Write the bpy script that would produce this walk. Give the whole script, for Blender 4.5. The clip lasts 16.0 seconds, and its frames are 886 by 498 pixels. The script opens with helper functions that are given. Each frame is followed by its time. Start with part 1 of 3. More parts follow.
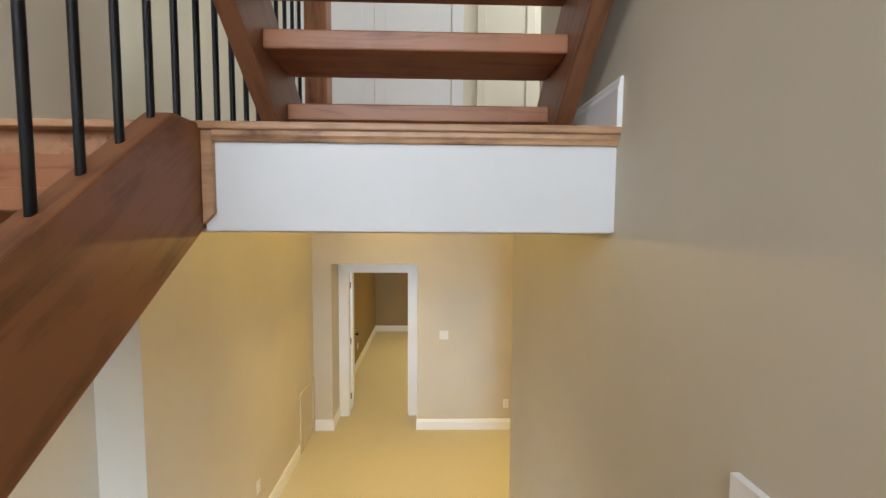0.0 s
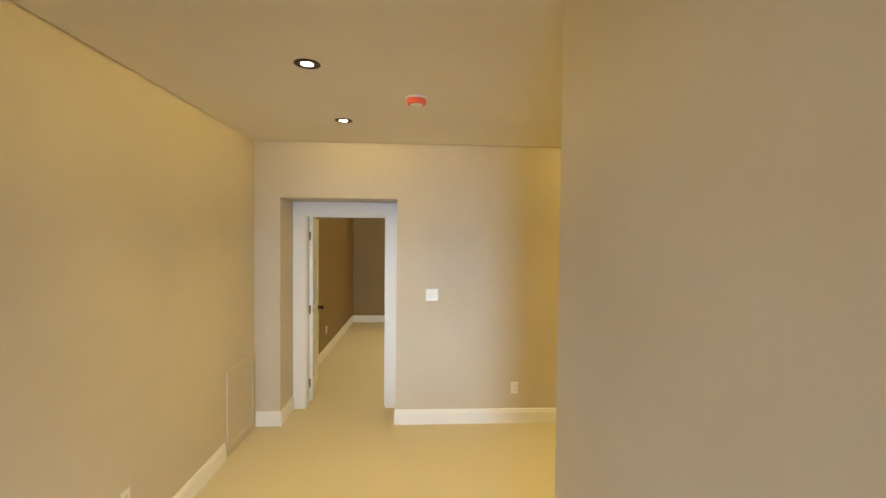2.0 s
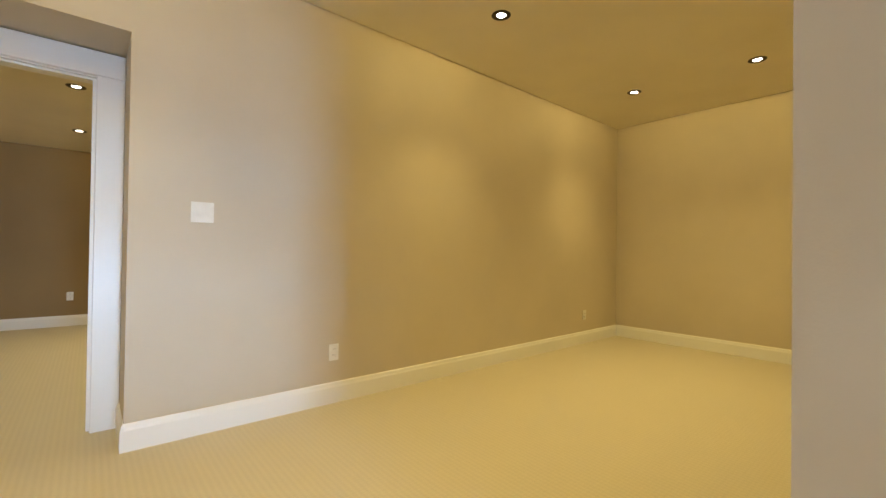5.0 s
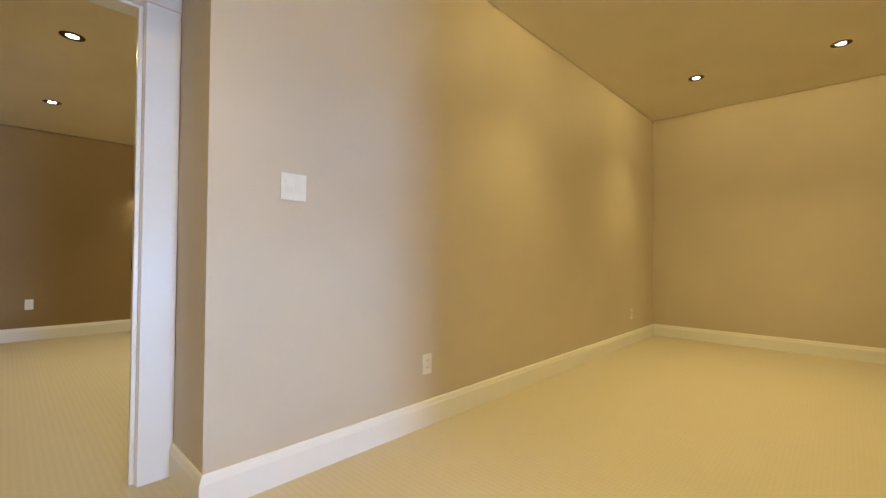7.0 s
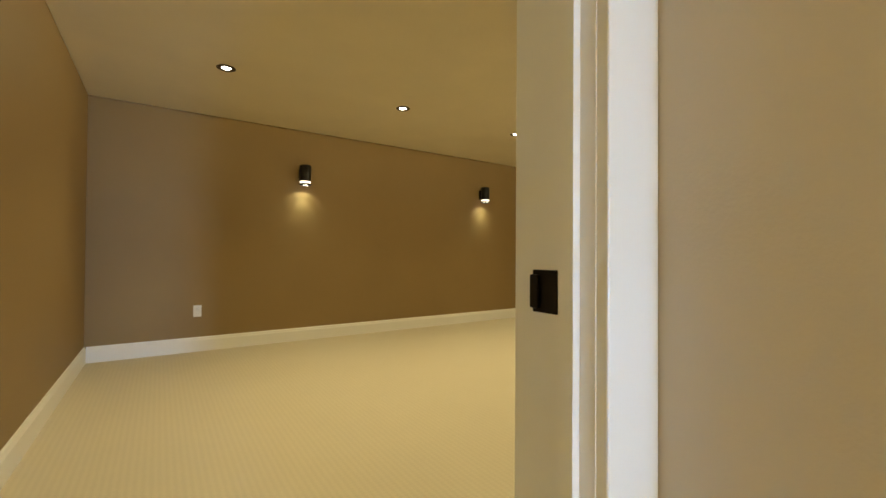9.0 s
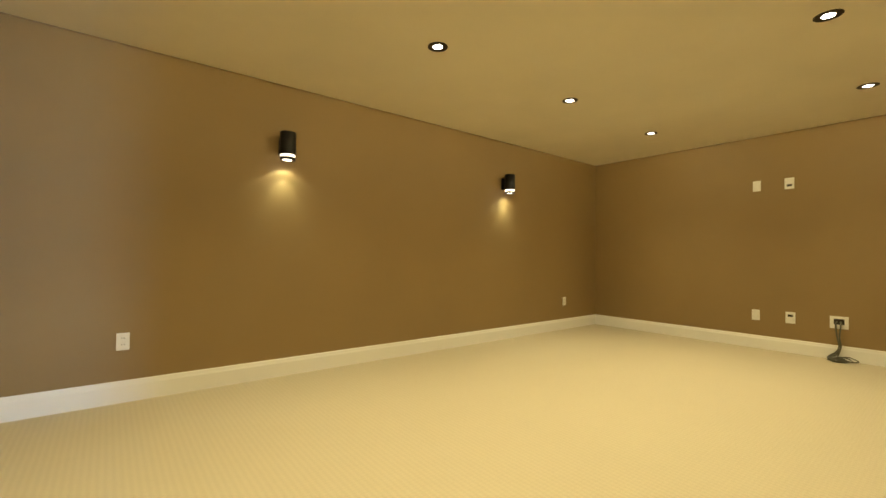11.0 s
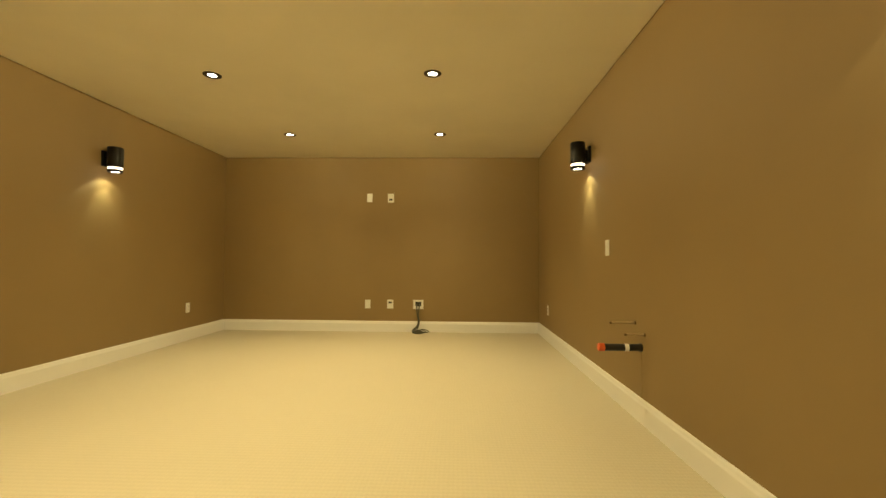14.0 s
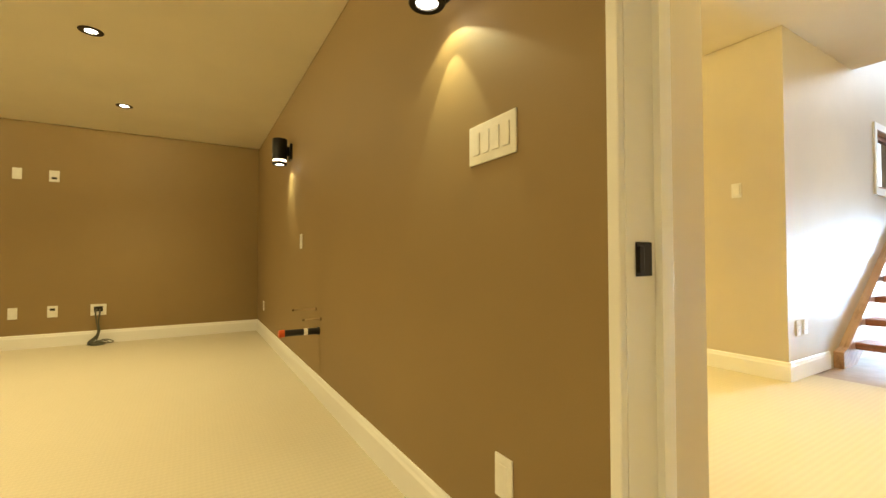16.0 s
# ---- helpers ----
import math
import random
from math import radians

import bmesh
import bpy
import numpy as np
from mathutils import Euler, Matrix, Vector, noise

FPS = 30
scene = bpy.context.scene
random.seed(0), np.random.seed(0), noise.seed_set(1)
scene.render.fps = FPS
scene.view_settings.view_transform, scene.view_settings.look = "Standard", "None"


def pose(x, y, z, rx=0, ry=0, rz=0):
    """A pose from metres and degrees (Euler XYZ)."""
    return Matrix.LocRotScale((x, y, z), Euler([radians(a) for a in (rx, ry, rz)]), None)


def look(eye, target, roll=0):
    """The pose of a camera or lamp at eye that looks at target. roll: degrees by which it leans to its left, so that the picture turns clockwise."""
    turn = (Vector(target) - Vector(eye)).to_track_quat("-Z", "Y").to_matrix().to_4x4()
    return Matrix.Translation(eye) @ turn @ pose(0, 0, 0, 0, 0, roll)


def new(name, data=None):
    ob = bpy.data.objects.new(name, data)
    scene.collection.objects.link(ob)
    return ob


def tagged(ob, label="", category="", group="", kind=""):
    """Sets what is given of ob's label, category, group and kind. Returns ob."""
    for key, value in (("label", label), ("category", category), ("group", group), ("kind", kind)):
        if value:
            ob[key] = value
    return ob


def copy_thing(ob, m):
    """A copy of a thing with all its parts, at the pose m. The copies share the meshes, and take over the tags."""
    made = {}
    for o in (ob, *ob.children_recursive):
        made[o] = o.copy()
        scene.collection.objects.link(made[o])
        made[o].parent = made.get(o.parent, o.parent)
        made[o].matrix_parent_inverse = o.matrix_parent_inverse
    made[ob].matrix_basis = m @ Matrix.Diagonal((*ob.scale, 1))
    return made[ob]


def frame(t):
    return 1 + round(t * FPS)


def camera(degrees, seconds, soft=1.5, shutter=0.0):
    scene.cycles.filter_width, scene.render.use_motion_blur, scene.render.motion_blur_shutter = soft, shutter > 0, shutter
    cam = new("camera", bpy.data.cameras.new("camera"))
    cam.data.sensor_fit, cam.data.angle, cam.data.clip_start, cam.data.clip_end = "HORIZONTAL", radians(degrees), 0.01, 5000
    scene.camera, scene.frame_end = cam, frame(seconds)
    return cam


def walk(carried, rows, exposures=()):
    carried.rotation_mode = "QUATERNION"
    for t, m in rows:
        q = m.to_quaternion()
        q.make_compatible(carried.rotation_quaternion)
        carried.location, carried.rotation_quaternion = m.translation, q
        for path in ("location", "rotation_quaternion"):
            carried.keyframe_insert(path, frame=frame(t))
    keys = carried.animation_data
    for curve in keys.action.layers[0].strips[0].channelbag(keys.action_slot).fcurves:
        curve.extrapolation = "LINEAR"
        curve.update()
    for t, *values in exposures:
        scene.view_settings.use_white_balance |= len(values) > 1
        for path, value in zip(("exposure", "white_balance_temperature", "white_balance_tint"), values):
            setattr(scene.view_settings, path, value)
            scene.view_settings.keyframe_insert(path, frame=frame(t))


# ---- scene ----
cam = camera(93.3, 16.0)
PATH = [
    (0, (-0.165, -0.293, 2.781), (-0.111, 1.701, 2.642), 0.4),
    (0.5, (-0.136, 0.067, 2.671), (-0.115, 2.062, 2.543), 0.5),
    (1, (-0.136, 0.381, 2.405), (-0.119, 2.378, 2.301), 0.5),
    (1.5, (-0.12, 0.729, 2.136), (-0.065, 2.726, 2.042), 0.6),
    (2, (-0.116, 1.012, 1.847), (-0.008, 3.008, 1.788), 0.6),
    (2.5, (-0.15, 1.28, 1.643), (0.076, 3.266, 1.592), 1.0),
    (3, (-0.064, 1.564, 1.435), (0.333, 3.523, 1.382), 1.0),
    (3.5, (-0.101, 1.847, 1.234), (0.531, 3.744, 1.193), 1.2),
    (4, (-0.158, 2.091, 1.096), (0.705, 3.896, 1.089), 1.3),
    (4.5, (-0.329, 2.224, 1.069), (0.809, 3.868, 1.077), 1.0),
    (7, (-0.874, 3.336, 0.972), (0.571, 4.718, 1.012), 0.4),
    (7.5, (-0.921, 3.776, 0.957), (0.485, 5.197, 1.004), 0.5),
    (8, (-0.985, 4.251, 0.965), (0.355, 5.733, 1.017), 0.6),
    (8.5, (-1.012, 4.708, 1.009), (0.231, 6.274, 1.023), 0.3),
    (9, (-1.0, 5.122, 0.992), (0.121, 6.778, 1.018), 0.4),
    (11.5, (-0.68, 6.663, 1.002), (0.679, 8.13, 1.043), 0.9),
    (12, (-0.626, 6.759, 0.992), (0.949, 7.991, 1.043), 1.0),
    (12.5, (-0.662, 6.805, 0.973), (1.108, 7.735, 1.037), 1.0),
    (13, (-0.667, 6.872, 0.982), (1.239, 7.474, 1.05), 0.7),
    (13.5, (-0.691, 6.817, 0.978), (1.278, 7.161, 1.042), 0.5),
    (14, (-0.727, 6.78, 0.967), (1.271, 6.841, 1.026), 0.4),
    (14.5, (-0.791, 6.709, 0.953), (1.193, 6.462, 1.01), 0.3),
    (15, (-0.845, 6.615, 0.925), (1.082, 6.082, 0.989), 0.2),
    (15.5, (-0.939, 6.502, 0.936), (0.896, 5.708, 0.987), -0.1),
    (16, (-1.007, 6.387, 0.934), (0.709, 5.361, 0.982), -0.1),
]
walk(cam, [(t, look(eye, target, roll)) for t, eye, target, roll in PATH],
     [(0, -0.14, 6700, 12), (3, -0.17, 6600, 13), (4.5, -0.16, 6200, 14), (7, -0.14, 5600, 20), (7.5, -0.14, 5600, 21), (8.5, -0.18, 5700, 18), (9, 0.06, 6000, 12),
      (11.5, 0.54, 6100, 10), (13, 0.56, 6500, 10), (14.5, 0.54, 6500, 10), (16, 0.76, 6500, 10)])

# ---- world, daylight and lamps ----
WARM, SOFT_WARM = (1.0, 0.735, 0.225), (1.0, 0.79, 0.36)
SCONCE_WARM = (1.0, 0.94, 0.50)
HALL_W, THEATER_W, SCONCE_W = 82.0, 60.0, 1.0

world = bpy.data.worlds.new("world")
scene.world = world
world.use_nodes = True
wn = world.node_tree
sky = wn.nodes.new("ShaderNodeTexSky")
sky.sky_type, sky.sun_disc = "NISHITA", False
sky.sun_elevation, sky.sun_rotation = radians(38), radians(150)
wn.nodes["Background"].inputs["Strength"].default_value = 0.12
wn.links.new(sky.outputs["Color"], wn.nodes["Background"].inputs["Color"])

sun_data = bpy.data.lights.new("sun", "SUN")
sun_data.energy, sun_data.angle, sun_data.color = 0.6, radians(12), (1.0, 0.97, 0.92)
sun = new("sun", sun_data)
sun.matrix_world = pose(0, 0, 12, 42, 0, 60)


def window_light(name, x, y, z, w, h, watts, spread=180, col=(0.62, 0.75, 1.0)):
    """An area lamp in a window's opening, standing in for the sky's light."""
    d = bpy.data.lights.new(name, "AREA")
    d.shape, d.size, d.size_y, d.energy, d.color = "RECTANGLE", w, h, watts, col
    d.spread = radians(spread)
    ob = new(name, d)
    ob.matrix_world = pose(x, y, z, 90, 0, 0)
    return ob


def spot(name, x, y, z, watts, cone, blend, radius=0.03, col=WARM):
    d = bpy.data.lights.new(name, "SPOT")
    d.energy, d.color, d.spot_size, d.spot_blend, d.shadow_soft_size = watts, col, radians(cone), blend, radius
    ob = new(name, d)
    ob.location = (x, y, z)
    return ob


# ---- measures ----
XL, XR, YD, XE = -1.70, 0.386, 5.09, 4.85     # hall: side walls, door wall, end wall
YC, XJ, YJ = 2.500, -1.955, 1.92             # corner of the side wall; jog of the left wall
HC, UF = 2.74, 3.055                         # hall ceiling, upper floor
TL, TR, TN, TF, TC = -1.55, 5.008, 5.645, 10.0, 2.40   # theater
RL, RR, RT, RB = -1.455, -0.345, 2.205, 5.50  # recess of the door
OL, OR, OT = -1.345, -0.462, 2.07            # door opening
YB = -1.65                                   # window wall behind the stairs
YU = 3.2                                     # far wall upstairs
TOP = 5.75


# ---- materials ----
def nodes_of(name):
    m = bpy.data.materials.new(name)
    m.use_nodes = True
    t = m.node_tree
    return m, t, t.nodes["Principled BSDF"]


def coords(t, scale=(1, 1, 1)):
    geo, mp = t.nodes.new("ShaderNodeNewGeometry"), t.nodes.new("ShaderNodeMapping")
    mp.inputs["Scale"].default_value = scale
    t.links.new(geo.outputs["Position"], mp.inputs["Vector"])
    return mp.outputs["Vector"]


def noise_of(t, vec, scale, detail=3, rough=0.55):
    n = t.nodes.new("ShaderNodeTexNoise")
    n.inputs["Scale"].default_value, n.inputs["Detail"].default_value, n.inputs["Roughness"].default_value = scale, detail, rough
    t.links.new(vec, n.inputs["Vector"])
    return n.outputs["Fac"]


def ramp(t, fac, a, b, lo=0.3, hi=0.7):
    r = t.nodes.new("ShaderNodeValToRGB")
    r.color_ramp.elements[0].position, r.color_ramp.elements[1].position = lo, hi
    r.color_ramp.elements[0].color, r.color_ramp.elements[1].color = (*a, 1), (*b, 1)
    t.links.new(fac, r.inputs["Fac"])
    return r.outputs["Color"]


def bump(t, bsdf, height, strength, distance):
    b = t.nodes.new("ShaderNodeBump")
    b.inputs["Strength"].default_value, b.inputs["Distance"].default_value = strength, distance
    t.links.new(height, b.inputs["Height"])
    t.links.new(b.outputs["Normal"], bsdf.inputs["Normal"])


def paint(name, col, rough=0.6, tex=0.0006, vary=0.05, scale=160):
    """Rolled wall paint: a faint orange peel and slow, slight unevenness."""
    m, t, p = nodes_of(name)
    v = coords(t)
    slow = noise_of(t, v, 1.3, 4)
    t.links.new(ramp(t, slow, [c * (1 - vary) for c in col], [min(1, c * (1 + vary)) for c in col]), p.inputs["Base Color"])
    fine = noise_of(t, v, scale, 2)
    bump(t, p, fine, 0.5, tex)
    mr = t.nodes.new("ShaderNodeMapRange")
    mr.inputs["To Min"].default_value, mr.inputs["To Max"].default_value = rough - 0.06, rough + 0.06
    t.links.new(slow, mr.inputs["Value"])
    t.links.new(mr.outputs["Result"], p.inputs["Roughness"])
    return m


def carpet(name, col):
    """Looped carpet in fine ribs."""
    m, t, p = nodes_of(name)
    v = coords(t)
    def bands(direction, scale, distortion):
        w = t.nodes.new("ShaderNodeTexWave")
        w.wave_type, w.bands_direction = "BANDS", direction
        w.inputs["Scale"].default_value, w.inputs["Distortion"].default_value = scale, distortion
        w.inputs["Detail"].default_value, w.inputs["Detail Scale"].default_value = 2.0, 5.0
        t.links.new(v, w.inputs["Vector"])
        return w.outputs["Fac"]
    tuft, slow = noise_of(t, v, 260, 3, 0.7), noise_of(t, v, 2.2, 4)
    loops = t.nodes.new("ShaderNodeMath")
    loops.operation = "MULTIPLY_ADD"
    loops.inputs[1].default_value = 0.55
    t.links.new(bands("Y", 15.0, 3.2), loops.inputs[0])
    t.links.new(bands("X", 10.8, 2.2), loops.inputs[2])
    add = t.nodes.new("ShaderNodeMath")
    add.operation = "MULTIPLY_ADD"
    add.inputs[1].default_value = 0.6
    t.links.new(loops.outputs[0], add.inputs[0])
    t.links.new(tuft, add.inputs[2])
    mix = t.nodes.new("ShaderNodeMath")
    mix.operation = "MULTIPLY_ADD"
    mix.inputs[1].default_value = 0.45
    t.links.new(add.outputs[0], mix.inputs[0])
    calm = t.nodes.new("ShaderNodeMath")
    calm.operation = "MULTIPLY"
    calm.inputs[1].default_value = 0.3
    t.links.new(slow, calm.inputs[0])
    t.links.new(calm.outputs[0], mix.inputs[2])
    t.links.new(ramp(t, mix.outputs[0], [c * 0.92 for c in col], [min(1, c * 1.06) for c in col], 0.25, 0.95), p.inputs["Base Color"])
    p.inputs["Roughness"].default_value = 0.95
    p.inputs["Sheen Weight"].default_value = 0.25
    bump(t, p, add.outputs[0], 0.2, 0.003)
    return m


def wood(name, dark, light, axis="X", rough=0.42, slope=0.0):
    """Stained fir: long fine grain and slow cloudy stain along one axis, which may slope about x."""
    m, t, p = nodes_of(name)
    turn = t.nodes.new("ShaderNodeMapping")
    turn.inputs["Rotation"].default_value = (radians(slope), 0, 0)
    geo = t.nodes.new("ShaderNodeNewGeometry")
    t.links.new(geo.outputs["Position"], turn.inputs["Vector"])
    info, mul, off = t.nodes.new("ShaderNodeObjectInfo"), t.nodes.new("ShaderNodeMath"), t.nodes.new("ShaderNodeVectorMath")
    mul.operation, off.operation = "MULTIPLY", "ADD"
    mul.inputs[1].default_value = 40.0
    t.links.new(info.outputs["Random"], mul.inputs[0])
    t.links.new(turn.outputs["Vector"], off.inputs[0])
    t.links.new(mul.outputs[0], off.inputs[1])

    def stretched(along, across):
        sc = [across] * 3
        sc["XYZ".index(axis)] = along
        mp = t.nodes.new("ShaderNodeMapping")
        mp.inputs["Scale"].default_value = sc
        t.links.new(off.outputs[0], mp.inputs["Vector"])
        return mp.outputs["Vector"]
    fine = noise_of(t, stretched(2.5, 90.0), 1.0, 5, 0.6)
    broad = noise_of(t, stretched(1.6, 11.0), 1.0, 6, 0.6)
    broad_node = broad.node
    broad_node.inputs["Distortion"].default_value = 1.4
    cloud = noise_of(t, off.outputs[0], 5.0, 4, 0.6)
    a, c2 = t.nodes.new("ShaderNodeMath"), t.nodes.new("ShaderNodeMath")
    a.operation = c2.operation = "MULTIPLY_ADD"
    a.inputs[1].default_value, c2.inputs[1].default_value = 0.35, 0.6
    t.links.new(fine, a.inputs[0])
    t.links.new(broad, a.inputs[2])
    t.links.new(cloud, c2.inputs[0])
    t.links.new(a.outputs[0], c2.inputs[2])
    t.links.new(ramp(t, c2.outputs[0], dark, light, 0.72, 1.22), p.inputs["Base Color"])
    p.inputs["Roughness"].default_value = rough
    bump(t, p, a.outputs[0], 0.2, 0.0006)
    return m


def plain(name, col, rough=0.5, metal=0.0, tex=0.0):
    m, t, p = nodes_of(name)
    v = coords(t)
    t.links.new(ramp(t, noise_of(t, v, 18, 3), [c * 0.93 for c in col], [min(1, c * 1.05) for c in col]), p.inputs["Base Color"])
    p.inputs["Roughness"].default_value, p.inputs["Metallic"].default_value = rough, metal
    if tex:
        bump(t, p, noise_of(t, v, 220, 2), 0.5, tex)
    return m


def glow(name, col, strength):
    m, t, p = nodes_of(name)
    p.inputs["Base Color"].default_value = (*col, 1)
    p.inputs["Emission Color"].default_value = (*col, 1)
    p.inputs["Emission Strength"].default_value = strength
    return m


def tile_floor(name, col):
    m, t, p = nodes_of(name)
    v = coords(t)
    t.links.new(ramp(t, noise_of(t, v, 5, 6, 0.65), [c * 0.8 for c in col], [c * 1.15 for c in col]), p.inputs["Base Color"])
    p.inputs["Roughness"].default_value = 0.45
    bump(t, p, noise_of(t, v, 60, 3), 0.3, 0.001)
    return m


M_HALL = paint("greige_paint", (0.565, 0.50, 0.393), 0.55)
M_CEIL = paint("ceiling_paint", (0.78, 0.72, 0.58), 0.8, 0.0010, 0.04, 90)
M_BROWN = paint("taupe_paint", (0.262, 0.180, 0.077), 0.62)
M_WHITE = paint("trim_paint", (0.81, 0.81, 0.80), 0.35, 0.0002, 0.02, 60)
M_FASCIA = paint("fascia_paint", (0.74, 0.75, 0.75), 0.6, 0.0005, 0.03)
M_UP = paint("upper_paint", (0.56, 0.52, 0.42), 0.6)
M_CREAM = paint("cream_paint", (0.66, 0.60, 0.46), 0.6)
M_OLIVE = paint("olive_paint", (0.36, 0.32, 0.18), 0.6)
M_CARPET = carpet("cream_carpet", (0.54, 0.485, 0.365))
M_FIR = wood("stained_fir_sloping", (0.125, 0.040, 0.014), (0.25, 0.092, 0.036), "Y", 0.45, -34.6)
M_FIRD = wood("stained_fir_down", (0.13, 0.048, 0.022), (0.25, 0.105, 0.05), "Y", 0.45, 38)
M_PALE = wood("pale_fir_sloping", (0.30, 0.17, 0.09), (0.52, 0.33, 0.19), "Y", 0.4, 34.6)
M_FIRX = wood("stained_fir_across", (0.17, 0.060, 0.028), (0.37, 0.155, 0.075), "X")
M_FIRZ = wood("stained_fir_upright", (0.16, 0.050, 0.020), (0.36, 0.14, 0.055), "Z")
M_OAK = wood("pale_fir_nosing", (0.26, 0.12, 0.055), (0.50, 0.29, 0.16), "X", 0.4)
M_MOULD = wood("grained_fir_moulding", (0.13, 0.055, 0.024), (0.56, 0.34, 0.19), "X", 0.4)
M_BLACK = plain("black_metal", (0.012, 0.012, 0.013), 0.38, 0.6, 0.0002)
M_BRONZE = plain("oil_rubbed_bronze", (0.020, 0.016, 0.014), 0.35, 0.8)
M_PLATE = plain("white_plastic", (0.78, 0.77, 0.73), 0.3)
M_DARK = plain("dark_hole", (0.02, 0.018, 0.016), 0.8)
M_ABS = plain("black_abs_pipe", (0.018, 0.018, 0.018), 0.32)
M_ORANGE = plain("orange_cap", (0.75, 0.13, 0.03), 0.45)
M_RED = plain("red_dust_cover", (0.72, 0.09, 0.05), 0.5)
M_COPPER = plain("pale_plastic_pipe", (0.40, 0.30, 0.17), 0.4)
M_BRASS = plain("tarnished_brass", (0.16, 0.10, 0.045), 0.45, 0.3)
M_CABLE = plain("grey_cable", (0.10, 0.10, 0.075), 0.5)
M_TRIMRING = plain("dark_nickel", (0.045, 0.036, 0.028), 0.4, 0.7)
M_LENS = glow("lit_lens", (1.0, 0.86, 0.62), 14.0)
M_SLEEVE = glow("lit_sleeve", (1.0, 0.82, 0.55), 3.5)
M_TILE = tile_floor("entry_tile", (0.36, 0.28, 0.23))
M_SLAB = tile_floor("concrete_outside", (0.42, 0.41, 0.39))
M_PLY = wood("upper_floor_wood", (0.22, 0.10, 0.05), (0.45, 0.24, 0.13), "Y")
M_GLASS, _t, _p = nodes_of("window_glass")
_p.inputs["Transmission Weight"].default_value, _p.inputs["Roughness"].default_value, _p.inputs["IOR"].default_value = 1.0, 0.0, 1.05


# ---- building helpers ----
def bx(bm, x0, x1, y0, y1, z0, z1):
    vs = [bm.verts.new((x, y, z)) for z in (z0, z1) for x, y in ((x0, y0), (x1, y0), (x1, y1), (x0, y1))]
    for f in ((3, 2, 1, 0), (4, 5, 6, 7), (0, 1, 5, 4), (1, 2, 6, 5), (2, 3, 7, 6), (3, 0, 4, 7)):
        bm.faces.new([vs[i] for i in f])
    return vs


def boxes(*dims, bevel=0.0, seg=2):
    bm = bmesh.new()
    for d in dims:
        bx(bm, *d)
    if bevel:
        bmesh.ops.bevel(bm, geom=bm.edges[:], offset=bevel, segments=seg, affect="EDGES", profile=0.5)
    return bm


def prism(points, axis, a, b, bevel=0.0):
    """A polygon of two coordinates drawn out along an axis from a to b."""
    bm = bmesh.new()

    def at(p, q):
        return {"x": (q, p[0], p[1]), "y": (p[0], q, p[1]), "z": (p[0], p[1], q)}[axis]
    lo, hi = [bm.verts.new(at(p, a)) for p in points], [bm.verts.new(at(p, b)) for p in points]
    n = len(points)
    bm.faces.new(lo[::-1])
    bm.faces.new(hi)
    for i in range(n):
        bm.faces.new((lo[i], lo[(i + 1) % n], hi[(i + 1) % n], hi[i]))
    bmesh.ops.recalc_face_normals(bm, faces=bm.faces[:])
    if bevel:
        bmesh.ops.bevel(bm, geom=bm.edges[:], offset=bevel, segments=2, affect="EDGES", profile=0.5)
    return bm


def lathe(profile, steps=28, axis="z"):
    """A profile of (radius, height) turned round the z axis; closed at radius 0."""
    bm = bmesh.new()
    rings = []
    for r, h in profile:
        if r < 1e-6:
            rings.append([bm.verts.new((0, 0, h))])
        else:
            rings.append([bm.verts.new((r * math.cos(2 * math.pi * i / steps), r * math.sin(2 * math.pi * i / steps), h)) for i in range(steps)])
    for a, b in zip(rings, rings[1:]):
        for i in range(steps):
            j = (i + 1) % steps
            if len(a) == 1 and len(b) == 1:
                continue
            if len(a) == 1:
                bm.faces.new((a[0], b[i], b[j]))
            elif len(b) == 1:
                bm.faces.new((a[i], a[j], b[0]))
            else:
                bm.faces.new((a[i], a[j], b[j], b[i]))
    bmesh.ops.recalc_face_normals(bm, faces=bm.faces[:])
    turn = {"z": Matrix.Identity(4), "y": pose(0, 0, 0, -90, 0, 0), "x": pose(0, 0, 0, 0, 90, 0)}[axis]
    bm.transform(turn)
    return bm


def mesh(name, bm, material, smooth=False):
    me = bpy.data.meshes.new(name)
    bm.to_mesh(me)
    bm.free()
    me.materials.append(material)
    if smooth:
        for p in me.polygons:
            p.use_smooth = True
        me.set_sharp_from_angle(angle=radians(35))
    return me


def part(name, bm, material, parent=None, label="", smooth=False):
    ob = new(name, mesh(name, bm, material, smooth))
    if parent:
        ob.parent = parent
    return tagged(ob, label)


def thing(name, m, label, category, group="", kind=""):
    ob = new(name)
    ob.matrix_world = m
    ob.empty_display_size = 0.1
    return tagged(ob, label, category, group, kind)


def structure(name, bm, material, label, category, smooth=False):
    return tagged(part(name, bm, material, None, "", smooth), label, category, "", "structure")


def tube(points, radius, bevel=4):
    c = bpy.data.curves.new("tube", "CURVE")
    c.dimensions, c.bevel_depth, c.bevel_resolution, c.resolution_u = "3D", radius, bevel, 6
    s = c.splines.new("BEZIER")
    s.bezier_points.add(len(points) - 1)
    for bp, p in zip(s.bezier_points, points):
        bp.co, bp.handle_left_type, bp.handle_right_type = p, "AUTO", "AUTO"
    c.use_fill_caps = True
    tmp = bpy.data.objects.new("tube", c)
    scene.collection.objects.link(tmp)
    me = bpy.data.meshes.new_from_object(tmp.evaluated_get(bpy.context.evaluated_depsgraph_get()))
    bpy.data.objects.remove(tmp)
    bm = bmesh.new()
    bm.from_mesh(me)
    bpy.data.meshes.remove(me)
    return bm


